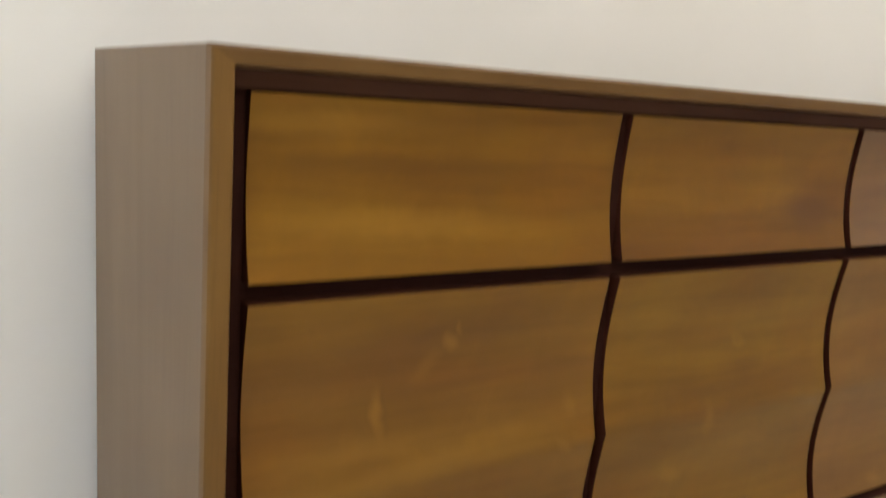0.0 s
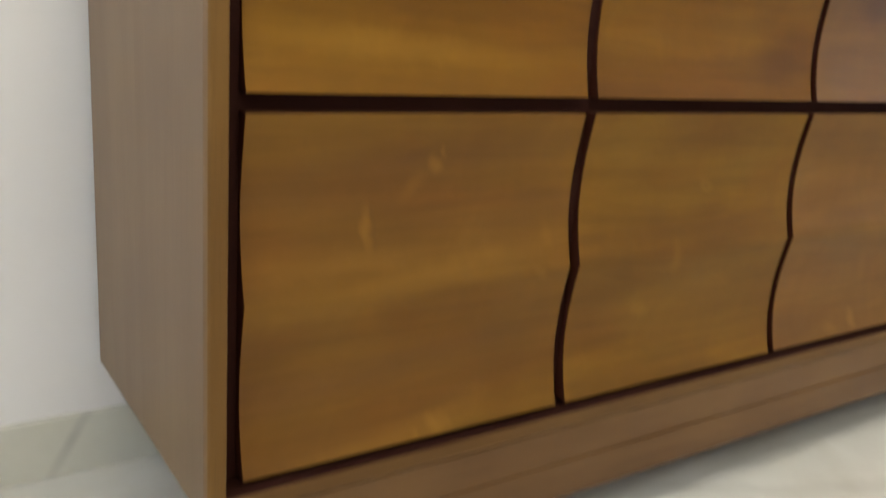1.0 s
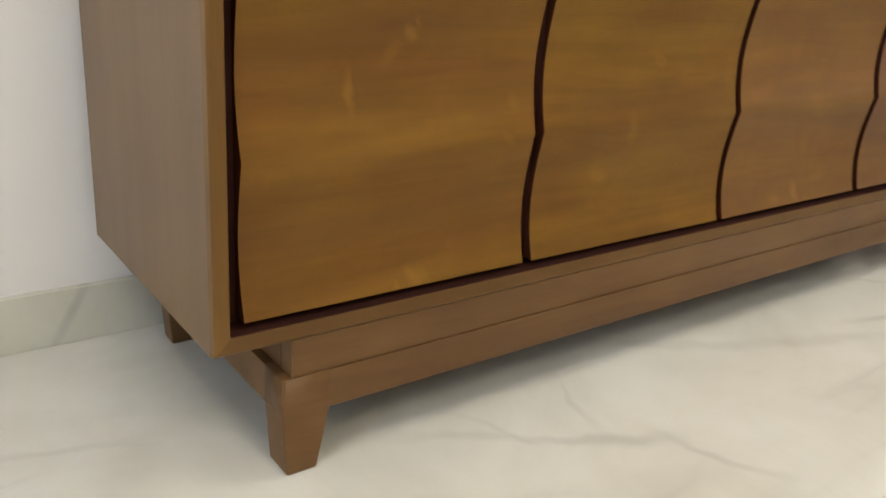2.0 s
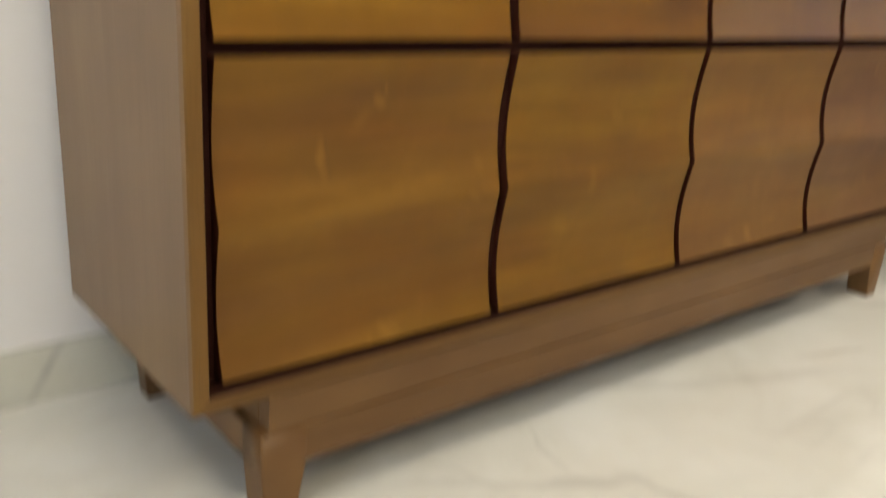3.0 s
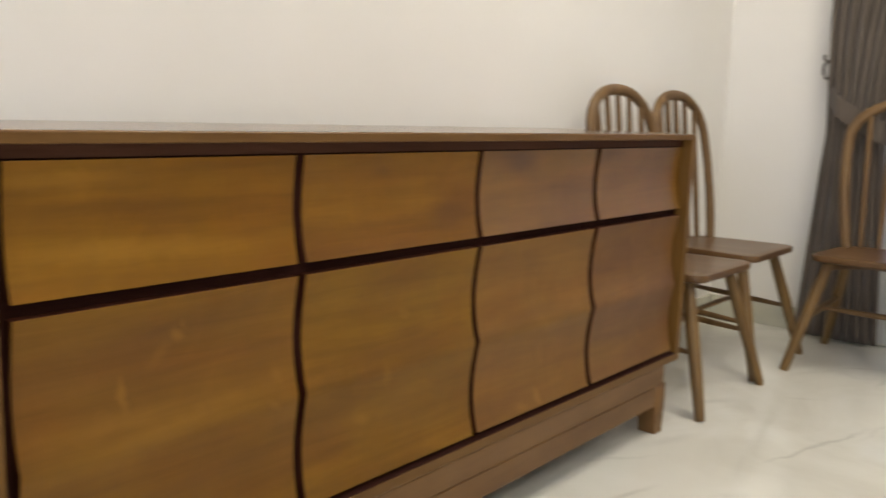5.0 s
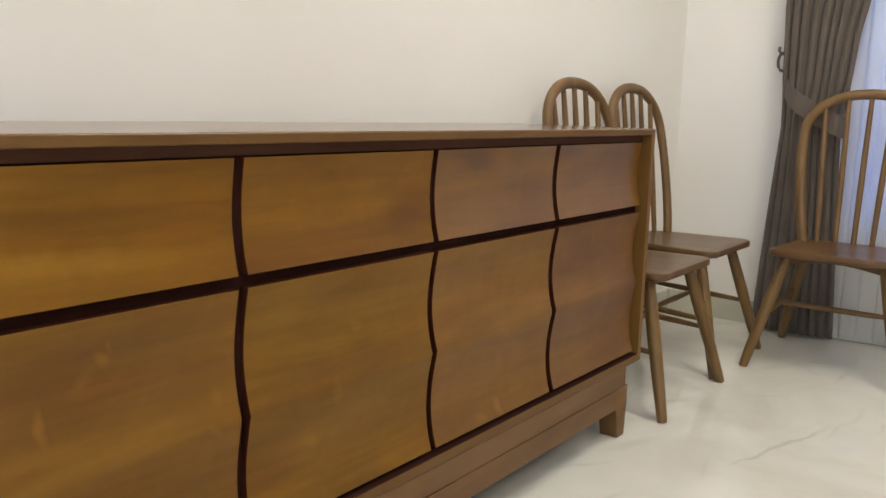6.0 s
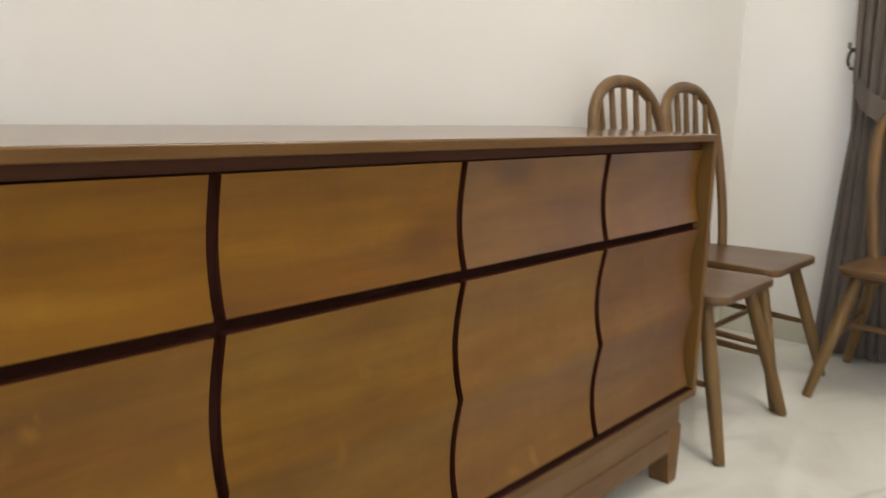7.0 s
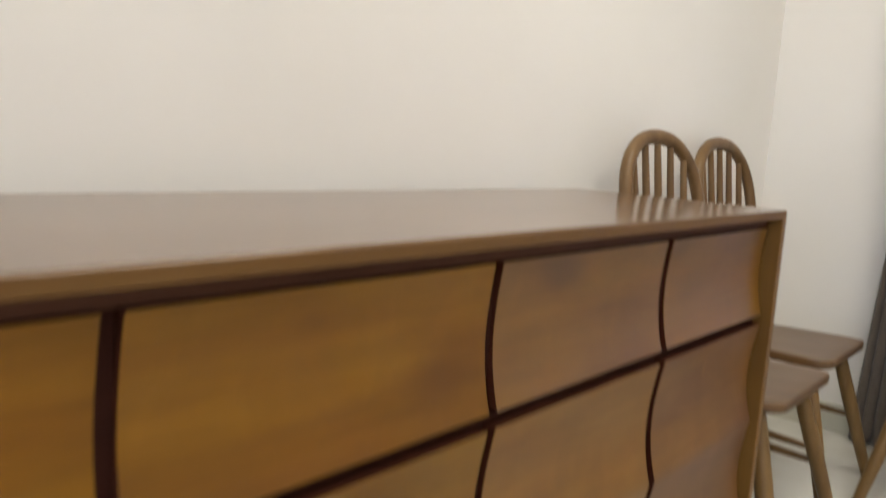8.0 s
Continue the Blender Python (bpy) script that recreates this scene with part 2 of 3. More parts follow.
def painted_wall():
    mat, nodes, links, bsdf = material("wall_paint")
    coords = nodes.new("ShaderNodeTexCoord")
    cloud = noise_tex(nodes, links, coords.outputs["Object"], 1.3, 3, 0.5)
    grain = noise_tex(nodes, links, coords.outputs["Object"], 160, 3, 0.6)
    tone = ramp(nodes, [(0.35, (0.785, 0.765, 0.730)), (0.65, (0.820, 0.803, 0.775))])
    links.new(cloud.outputs[0], tone.inputs[0])
    links.new(tone.outputs[0], bsdf.inputs["Base Color"])
    bsdf.inputs["Roughness"].default_value = 0.62
    bump(nodes, links, grain.outputs[0], 0.10, 0.001, bsdf)
    return mat


def marble(name, veins, rough, upright=False, tone=(1.0, 1.0, 1.0)):
    """Polished white marble: warm clouds, thin wandering grey veins, and a few long veins given as lines."""
    mat, nodes, links, bsdf = material(name)
    spot = nodes.new("ShaderNodeTexCoord").outputs["Object"]
    if upright:
        split, join = nodes.new("ShaderNodeSeparateXYZ"), nodes.new("ShaderNodeCombineXYZ")
        links.new(spot, split.inputs[0])
        for i, k in ((0, 0), (1, 2), (2, 1)):
            links.new(split.outputs[k], join.inputs[i])
        spot = join.outputs[0]
    cloud = noise_tex(nodes, links, spot, 2.2, 5, 0.6, 0.8)
    base = ramp(nodes, [(p, tuple(a * b for a, b in zip(c, tone))) for p, c in ((0.33, (0.60, 0.585, 0.522)), (0.52, (0.665, 0.655, 0.595)), (0.70, (0.71, 0.705, 0.655)))])
    links.new(cloud.outputs[0], base.inputs[0])
    colour = base.outputs[0]
    squash = nodes.new("ShaderNodeMapping")
    squash.inputs["Rotation"].default_value = (0, 0, radians(28))
    squash.inputs["Scale"].default_value = (0.45, 1.5, 1)
    links.new(spot, squash.inputs["Vector"])
    wander = noise_tex(nodes, links, squash.outputs[0], 1.5, 3, 0.5, 0.7)
    ridge = nodes.new("ShaderNodeMath")
    ridge.operation = "SUBTRACT"
    ridge.inputs[1].default_value = 0.5
    links.new(wander.outputs[0], ridge.inputs[0])
    flat = nodes.new("ShaderNodeMath")
    flat.operation = "ABSOLUTE"
    links.new(ridge.outputs[0], flat.inputs[0])
    thin = ramp(nodes, [(0.0, (0.24,) * 3), (0.014, (0.10,) * 3), (0.05, (0, 0, 0))])
    links.new(flat.outputs[0], thin.inputs[0])
    where = noise_tex(nodes, links, spot, 2.6, 2, 0.5)
    gate = ramp(nodes, [(0.44, (0, 0, 0)), (0.62, (1, 1, 1))])
    links.new(where.outputs[0], gate.inputs[0])
    fac = mix_colour(nodes, links, 1.0, thin.outputs[0], gate.outputs[0], "MULTIPLY")
    colour = mix_colour(nodes, links, fac, colour, (0.40, 0.385, 0.35))
    jitter = noise_tex(nodes, links, spot, 6.0, 3, 0.5)
    shift = nodes.new("ShaderNodeVectorMath")
    shift.operation = "MULTIPLY_ADD"
    wobble = 0.02 if upright else 0.09
    shift.inputs[1].default_value = (wobble, wobble, wobble)
    links.new(jitter.outputs["Color"], shift.inputs[0])
    links.new(spot, shift.inputs[2])
    for (ax, ay), (bx, by), width, weight in veins:
        length = math.hypot(bx - ax, by - ay)
        ux, uy = (bx - ax) / length, (by - ay) / length
        line = nodes.new("ShaderNodeMapping")
        line.vector_type = "TEXTURE"
        line.inputs["Location"].default_value = (ax + wobble / 2, ay + wobble / 2, 0)
        line.inputs["Rotation"].default_value = (0, 0, math.atan2(uy, ux))
        links.new(shift.outputs[0], line.inputs["Vector"])
        parts = nodes.new("ShaderNodeSeparateXYZ")
        links.new(line.outputs[0], parts.inputs[0])
        off = nodes.new("ShaderNodeMath")
        off.operation = "ABSOLUTE"
        links.new(parts.outputs[1], off.inputs[0])
        core = nodes.new("ShaderNodeMapRange")
        core.inputs["From Min"].default_value, core.inputs["From Max"].default_value = 0.0, 1.5 * width
        core.interpolation_type = "SMOOTHERSTEP"
        core.inputs["To Min"].default_value, core.inputs["To Max"].default_value = 0.52 * weight, 0.0
        links.new(off.outputs[0], core.inputs["Value"])
        along = nodes.new("ShaderNodeMapRange")
        along.inputs["From Min"].default_value, along.inputs["From Max"].default_value = length / 2 + 0.04, length / 2 - 0.08
        mid = nodes.new("ShaderNodeMath")
        mid.operation = "SUBTRACT"
        mid.inputs[1].default_value = length / 2
        links.new(parts.outputs[0], mid.inputs[0])
        absm = nodes.new("ShaderNodeMath")
        absm.operation = "ABSOLUTE"
        links.new(mid.outputs[0], absm.inputs[0])
        links.new(absm.outputs[0], along.inputs["Value"])
        both = nodes.new("ShaderNodeMath")
        both.operation = "MULTIPLY"
        links.new(core.outputs[0], both.inputs[0])
        links.new(along.outputs[0], both.inputs[1])
        colour = mix_colour(nodes, links, both.outputs[0], colour, (0.27, 0.26, 0.24))
    links.new(colour, bsdf.inputs["Base Color"])
    bsdf.inputs["Roughness"].default_value = rough
    gloss = ramp(nodes, [(0.3, (rough + 0.05,) * 3), (0.7, (rough - 0.03,) * 3)])
    links.new(cloud.outputs[0], gloss.inputs[0])
    links.new(gloss.outputs[0], bsdf.inputs["Roughness"])
    return mat


def fabric(name, light, dark, rough=0.9):
    mat, nodes, links, bsdf = material(name)
    spot = nodes.new("ShaderNodeTexCoord").outputs["Object"]
    weave = noise_tex(nodes, links, spot, 420, 2, 0.6)
    cloud = noise_tex(nodes, links, spot, 6, 3, 0.5)
    tone = ramp(nodes, [(0.3, dark), (0.7, light)])
    links.new(cloud.outputs[0], tone.inputs[0])
    speck = ramp(nodes, [(0.35, (0.75,) * 3), (0.6, (1.1,) * 3)])
    links.new(weave.outputs[0], speck.inputs[0])
    links.new(mix_colour(nodes, links, 0.7, tone.outputs[0], speck.outputs[0], "MULTIPLY"), bsdf.inputs["Base Color"])
    bsdf.inputs["Roughness"].default_value = rough
    bsdf.inputs["Sheen Weight"].default_value = 0.15
    bump(nodes, links, weave.outputs[0], 0.2, 0.0008, bsdf)
    return mat


def voile():
    mat, nodes, links, bsdf = material("white_voile")
    spot = nodes.new("ShaderNodeTexCoord").outputs["Object"]
    weave = noise_tex(nodes, links, spot, 300, 2)
    tone = ramp(nodes, [(0.3, (0.80, 0.80, 0.79)), (0.7, (0.87, 0.87, 0.86))])
    links.new(weave.outputs[0], tone.inputs[0])
    thin = nodes.new("ShaderNodeBsdfTransparent")
    glow = nodes.new("ShaderNodeBsdfTranslucent")
    links.new(tone.outputs[0], glow.inputs["Color"])
    links.new(tone.outputs[0], bsdf.inputs["Base Color"])
    bsdf.inputs["Roughness"].default_value = 0.9
    a, b = nodes.new("ShaderNodeMixShader"), nodes.new("ShaderNodeMixShader")
    a.inputs[0].default_value, b.inputs[0].default_value = 0.40, 0.42
    links.new(bsdf.outputs[0], a.inputs[1])
    links.new(glow.outputs[0], a.inputs[2])
    links.new(a.outputs[0], b.inputs[1])
    links.new(thin.outputs[0], b.inputs[2])
    links.new(b.outputs[0], nodes["Material Output"].inputs["Surface"])
    return mat


def plain(name, colour, rough, metal=0.0):
    mat, nodes, links, bsdf = material(name)
    spot = nodes.new("ShaderNodeTexCoord").outputs["Object"]
    n = noise_tex(nodes, links, spot, 30, 3)
    tone = ramp(nodes, [(0.3, tuple(0.93 * c for c in colour)), (0.7, colour)])
    links.new(n.outputs[0], tone.inputs[0])
    links.new(tone.outputs[0], bsdf.inputs["Base Color"])
    bsdf.inputs["Roughness"].default_value, bsdf.inputs["Metallic"].default_value = rough, metal
    return mat


def glass():
    mat, nodes, links, bsdf = material("window_glass")
    bsdf.inputs["Transmission Weight"].default_value = 1.0
    bsdf.inputs["Roughness"].default_value = 0.02
    bsdf.inputs["IOR"].default_value = 1.45
    return mat


def glowing(name, colour, strength):
    mat, nodes, links, bsdf = material(name)
    bsdf.inputs["Base Color"].default_value = (*colour, 1)
    bsdf.inputs["Emission Color"].default_value = (*colour, 1)
    bsdf.inputs["Emission Strength"].default_value = strength
    return mat


M_WALL = painted_wall()
M_FLOOR = marble("polished_marble_floor", [
    ((0.27, -0.015), (0.46, -0.13), 0.014, 0.32), ((0.44, -0.12), (0.60, -0.20), 0.016, 0.62), ((0.585, -0.18), (0.66, -0.34), 0.011, 0.5), ((0.58, 0.0), (0.53, -0.13), 0.007, 0.4),
    ((0.36, 0.0), (0.43, -0.13), 0.008, 0.3), ((0.68, 0.06), (1.25, -0.21), 0.022, 0.3), ((1.74, -0.315), (2.14, -0.425), 0.008, 0.6), ((1.98, 0.03), (2.15, -0.04), 0.02, 0.4),
    ((2.78, -0.215), (2.84, -0.305), 0.012, 0.5), ((2.30, -0.18), (2.335, -0.245), 0.009, 0.4), ((1.44, 0.012), (1.54, -0.062), 0.010, 0.4), ((-0.22, 0.19), (-0.03, 0.14), 0.008, 0.3), ((1.60, -0.02), (1.78, -0.10), 0.02, 0.3), ((2.2, -0.55), (2.9, -0.62), 0.012, 0.35), ((1.42, -0.30), (1.50, -0.33), 0.03, 0.45), ((1.22, -0.12), (1.40, -0.17), 0.010, 0.5), ((2.05, -0.44), (2.45, -0.50), 0.010, 0.2), ((2.62, -0.36), (2.75, -0.36), 0.010, 0.5)], 0.055)
M_SKIRT = marble("marble_skirting", [((0.012, 0.12), (-0.068, -0.01), 0.009, 0.75), ((1.2, 0.0), (1.35, 0.12), 0.006, 0.4)], 0.2, upright=True, tone=(0.90, 0.90, 0.84))
M_CURTAIN = fabric("taupe_curtain", (0.118, 0.094, 0.076), (0.094, 0.074, 0.060))
M_VOILE = voile()
M_FRAME = plain("window_frame_paint", (0.55, 0.55, 0.55), 0.4)
M_GLASS = glass()
M_CEIL = plain("ceiling_paint", (0.8, 0.79, 0.77), 0.8)
M_STEEL = plain("hook_metal", (0.22, 0.19, 0.16), 0.35, 0.8)
# Glow of the added fill globe.
M_GLOBE = glowing("fill_globe_glow", (1.0, 0.96, 0.89), 31.0)
M_DIFFUSER = glowing("lamp_diffuser", (1.0, 0.92, 0.82), 2.9)


# ---- mesh helpers ----
def part(name, bm, mat, parent=None, label="", bevel=0.0, smooth=False, angle=35, segments=2):
    mesh = bpy.data.meshes.new(name)
    bmesh.ops.recalc_face_normals(bm, faces=bm.faces)
    for f in bm.faces:
        f.smooth = smooth or bevel > 0
    bm.to_mesh(mesh)
    bm.free()
    if smooth:
        mesh.set_sharp_from_angle(angle=radians(angle + 5))
    for one in mat if isinstance(mat, (list, tuple)) else (mat,):
        mesh.materials.append(one)
    ob = new(name, mesh)
    if parent:
        ob.parent = parent
    if label:
        tagged(ob, label)
    if bevel:
        mod = ob.modifiers.new("edges", "BEVEL")
        mod.width, mod.segments, mod.limit_method, mod.angle_limit = bevel, segments, "ANGLE", radians(angle)
        mod.harden_normals = True
    return ob


def add_box(bm, x0, x1, y0, y1, z0, z1):
    v = [bm.verts.new((x, y, z)) for x in (x0, x1) for y in (y0, y1) for z in (z0, z1)]
    for f in ((0, 1, 3, 2), (4, 6, 7, 5), (0, 4, 5, 1), (2, 3, 7, 6), (0, 2, 6, 4), (1, 5, 7, 3)):
        bm.faces.new([v[i] for i in f])
    return bm


def box(x0, x1, y0, y1, z0, z1):
    return add_box(bmesh.new(), x0, x1, y0, y1, z0, z1)


def prism(outline_a, outline_b):
    """A closed solid between two outlines with the same number of corners."""
    bm = bmesh.new()
    a = [bm.verts.new(p) for p in outline_a]
    b = [bm.verts.new(p) for p in outline_b]
    n = len(a)
    bm.faces.new(a)
    bm.faces.new(b[::-1])
    for i in range(n):
        bm.faces.new((a[i], a[(i + 1) % n], b[(i + 1) % n], b[i]))
    return bm


def tube(points, radii, sides=12, flat=1.0, side_axis=None):
    """A round bar along points; flat squeezes it across side_axis."""
    bm = bmesh.new()
    rings = []
    pts = [Vector(p) for p in points]
    ref = Vector(side_axis) if side_axis else None
    for i, p in enumerate(pts):
        d = (pts[min(i + 1, len(pts) - 1)] - pts[max(i - 1, 0)]).normalized()
        base = ref if ref else (Vector((0, 0, 1)) if abs(d.z) < 0.8 else Vector((0, 1, 0)))
        u = (base - d * base.dot(d)).normalized()
        w = d.cross(u)
        r = radii[i] if isinstance(radii, (list, tuple)) else radii
        rings.append([bm.verts.new(p + u * (r * flat * math.cos(2 * math.pi * k / sides)) + w * (r * math.sin(2 * math.pi * k / sides))) for k in range(sides)])
    for a, b in zip(rings, rings[1:]):
        for k in range(sides):
            bm.faces.new((a[k], a[(k + 1) % sides], b[(k + 1) % sides], b[k]))
    bm.faces.new(rings[0][::-1])
    bm.faces.new(rings[-1])
    return bm


def thing(name, label, category, m=None, group="", kind=""):
    ob = new(name)
    ob.empty_display_size = 0.1
    tagged(ob, label, category, group, kind)
    if m is not None:
        ob.matrix_world = m
    return ob


# ---- room ----
T = 0.14
tagged(part("floor", box(ROOM_X0 - T, ROOM_X1 + T, ROOM_Y0 - T, ROOM_Y1 + T, -0.12, 0.0), M_FLOOR), "glossy white marble floor with thin grey veins", "floor", kind="structure")
tagged(part("ceiling", box(ROOM_X0 - T, ROOM_X1 + T, ROOM_Y0 - T, ROOM_Y1 + T, ROOM_H, ROOM_H + 0.12), M_CEIL), "plain white painted ceiling", "ceiling", kind="structure")
tagged(part("wall_north", box(ROOM_X0 - T, ROOM_X1 + T, ROOM_Y1, ROOM_Y1 + T, 0.0, ROOM_H), M_WALL), "plain warm white painted wall behind the sideboard", "wall", kind="structure")
tagged(part("wall_south", box(ROOM_X0 - T, ROOM_X1 + T, ROOM_Y0 - T, ROOM_Y0, 0.0, ROOM_H), M_WALL), "plain warm white painted wall", "wall", kind="structure")
VY0, VY1, VZ0, VZ1 = -1.7, -0.5, 0.45, 1.95
wall_w = bmesh.new()
for y0, y1, z0, z1 in ((ROOM_Y0, VY0, 0.0, ROOM_H), (VY1, ROOM_Y1, 0.0, ROOM_H), (VY0, VY1, 0.0, VZ0), (VY0, VY1, VZ1, ROOM_H)):
    add_box(wall_w, ROOM_X0 - T, ROOM_X0, y0, y1, z0, z1)
tagged(part("wall_west", wall_w, M_WALL), "warm white painted wall with a plain window", "wall", kind="structure")
window = thing("window_2", "plain daylight window in a grey frame", "window", kind="structure")
for y0, y1, z0, z1 in ((VY0, VY0 + 0.05, VZ0, VZ1), (VY1 - 0.05, VY1, VZ0, VZ1), (VY0 + 0.05, VY1 - 0.05, VZ0, VZ0 + 0.05), (VY0 + 0.05, VY1 - 0.05, VZ1 - 0.05, VZ1)):
    part("window_frame", box(ROOM_X0 - 0.09, ROOM_X0 - 0.04, y0, y1, z0, z1), M_FRAME, window, bevel=0.003)
pane = part("pane", box(ROOM_X0 - 0.07, ROOM_X0 - 0.064, VY0 + 0.05, VY1 - 0.05, VZ0 + 0.05, VZ1 - 0.05), M_GLASS, window)
pane.visible_shadow = False
WY0, WY1, WZ0, WZ1 = -1.35, -0.17, 0.40, 2.35
wall_e = bmesh.new()
add_box(wall_e, ROOM_X1, ROOM_X1 + T, WY1, ROOM_Y1, 0.0, ROOM_H)
add_box(wall_e, ROOM_X1, ROOM_X1 + T, ROOM_Y0, WY0, 0.0, ROOM_H)
add_box(wall_e, ROOM_X1, ROOM_X1 + T, WY0, WY1, 0.0, WZ0)
add_box(wall_e, ROOM_X1, ROOM_X1 + T, WY0, WY1, WZ1, ROOM_H)
tagged(part("wall_east", wall_e, M_WALL), "warm white painted wall with a curtained window", "wall", kind="structure")

window = thing("window_1", "tall window with grey frame behind sheer curtain", "window", kind="structure")
fx0, fx1 = ROOM_X1 + 0.04, ROOM_X1 + 0.09
for y0, y1, z0, z1 in ((WY0, WY0 + 0.05, WZ0, WZ1), (WY1 - 0.05, WY1, WZ0, WZ1), (WY0 + 0.05, WY1 - 0.05, WZ0, WZ0 + 0.05), (WY0 + 0.05, WY1 - 0.05, WZ1 - 0.05, WZ1), (-0.785, -0.735, WZ0 + 0.05, WZ1 - 0.05)):
    part("window_frame", box(fx0, fx1, y0, y1, z0, z1), M_FRAME, window, bevel=0.003)
for y0, y1 in ((WY0 + 0.05, -0.785), (-0.735, WY1 - 0.05)):
    pane = part("pane", box(fx0 + 0.02, fx0 + 0.026, y0, y1, WZ0 + 0.05, WZ1 - 0.05), M_GLASS, window)
    pane.visible_shadow = False

SK = 0.092
skirt = thing("baseboard", "low polished marble skirting along the walls", "skirting", kind="structure")
part("skirting_tile", box(ROOM_X0, 0.62, ROOM_Y1 - 0.012, ROOM_Y1, 0, SK), M_SKIRT, skirt, bevel=0.0015)
part("skirting_tile", box(0.622, 2.1, ROOM_Y1 - 0.012, ROOM_Y1, 0, SK), M_SKIRT, skirt, bevel=0.0015)
part("skirting_tile", box(2.102, ROOM_X1, ROOM_Y1 - 0.012, ROOM_Y1, 0, SK), M_SKIRT, skirt, bevel=0.0015)
part("skirting_tile", box(ROOM_X1 - 0.012, ROOM_X1, ROOM_Y0, ROOM_Y1 - 0.012, 0, SK), M_SKIRT, skirt, bevel=0.0015)

for lx, ly, watts in LAMP_PLACES:
    lamp = thing("ceiling_light", "square white ceiling light panel", "ceiling light", pose(lx, ly, ROOM_H), "ceiling lights")
    part("frame", box(-0.62, 0.62, -0.62, 0.62, -0.03, 0), M_CEIL, lamp, bevel=0.004)
    part("diffuser", box(-0.59, 0.59, -0.59, 0.59, -0.036, -0.03), M_DIFFUSER, lamp)

# Unseen helper: this globe is added only to brighten the left side.
globe = thing("ceiling_lamp", "added unseen fill globe on a short stem", "ceiling lamp", pose(*GLOBE))
part("canopy", tube([(0, 0, ROOM_H - GLOBE[2]), (0, 0, ROOM_H - GLOBE[2] - 0.03)], 0.17, 28), M_CEIL, globe, smooth=False)
part("stem", tube([(0, 0, ROOM_H - GLOBE[2] - 0.03), (0, 0, GLOBE_R + 0.002)], 0.012, 12), M_STEEL, globe, smooth=True)

ball = bmesh.new()
bmesh.ops.create_uvsphere(ball, u_segments=28, v_segments=16, radius=GLOBE_R)
part("shade", ball, M_GLOBE, globe, "glowing white ball of the added fill globe", smooth=True)

# ---- sideboard ----
X0, L, Y0, Y1, H = 0.008, 1.816, -0.019, 0.425, 0.804
TH, TT, TB, ZB = 0.022, 0.0160, 0.0225, 0.187
side = thing("sideboard", "long walnut-brown sideboard with scalloped amber fronts on low legs", "sideboard")


def case_shell():
    """The mitred carcass: bottom, sides and top as one ring of boards, open at the front, with the grain along each board."""
    bm = bmesh.new()
    outer = [(X0, ZB), (L, ZB), (L, H), (X0, H)]
    inner = [(X0 + TH, ZB + TB), (L - TH, ZB + TB), (L - TH, H - TT), (X0 + TH, H - TT)]
    of, ob, jf, jb = ([bm.verts.new((x, y, z)) for x, z in pts] for pts, y in ((outer, Y0), (outer, Y1), (inner, Y0), (inner, Y1)))
    for k in range(4):
        n = (k + 1) % 4
        grain = 1 if k in (1, 3) else 0
        cover = 3 if k == 2 else grain
        # Inner faces take darker slots, which stand in for shade inside the case.
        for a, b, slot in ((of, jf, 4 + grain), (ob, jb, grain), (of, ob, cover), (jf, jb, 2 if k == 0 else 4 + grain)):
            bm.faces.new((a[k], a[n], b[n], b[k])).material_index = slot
    soft = bm.edges.layers.float.new("bevel_weight_edge")
    for e in bm.edges:
        e[soft] = 0.3
    bm.edges.get((of[3], of[0]))[soft] = 1.0
    bm.edges.get((of[0], of[1]))[soft] = 0.6
    bm.edges.get((of[1], of[2]))[soft] = 0.5
    bm.edges.get((of[2], of[3]))[soft] = 0.6
    return bm


case = part("case", case_shell(), [M_CASE_X, M_CASE_Z, M_DEEP, M_CASE_TOP, M_RIM_X, M_RIM_Z], side, bevel=0.007, segments=5)
case.modifiers["edges"].limit_method = "WEIGHT"
case.modifiers["edges"].use_clamp_overlap = False
# Near-black colour imitates the shade in the gaps between the fronts.
part("inner_panel", box(X0 + TH + 0.001, L - TH - 0.001, 0.0152, 0.034, ZB + TB + 0.001, H - TT - 0.001), M_DEEP, side, "dark stained inner frame behind the fronts, darkened further for gap shade")
part("top_rail", box(X0 + TH + 0.001, L - TH - 0.001, 0.0085, 0.0148, 0.771, H - TT - 0.001), M_RECESS, side, "dark brown recessed rail under the top")
part("back_board", box(X0 + TH + 0.001, L - TH - 0.001, Y1 - 0.014, Y1 - 0.005, ZB + TB + 0.001, H - TT - 0.001), M_BASE, side)

COLS = [(0.051, 0.468), (0.484, 0.9072), (0.9212, 1.343), (1.361, 1.787)]
Z_TOP, Z_MID, Z_LOW = 0.769, 0.598, 0.2175
Y_TOP, Y_MID, Y_LOW = 0.004, -0.002, -0.008


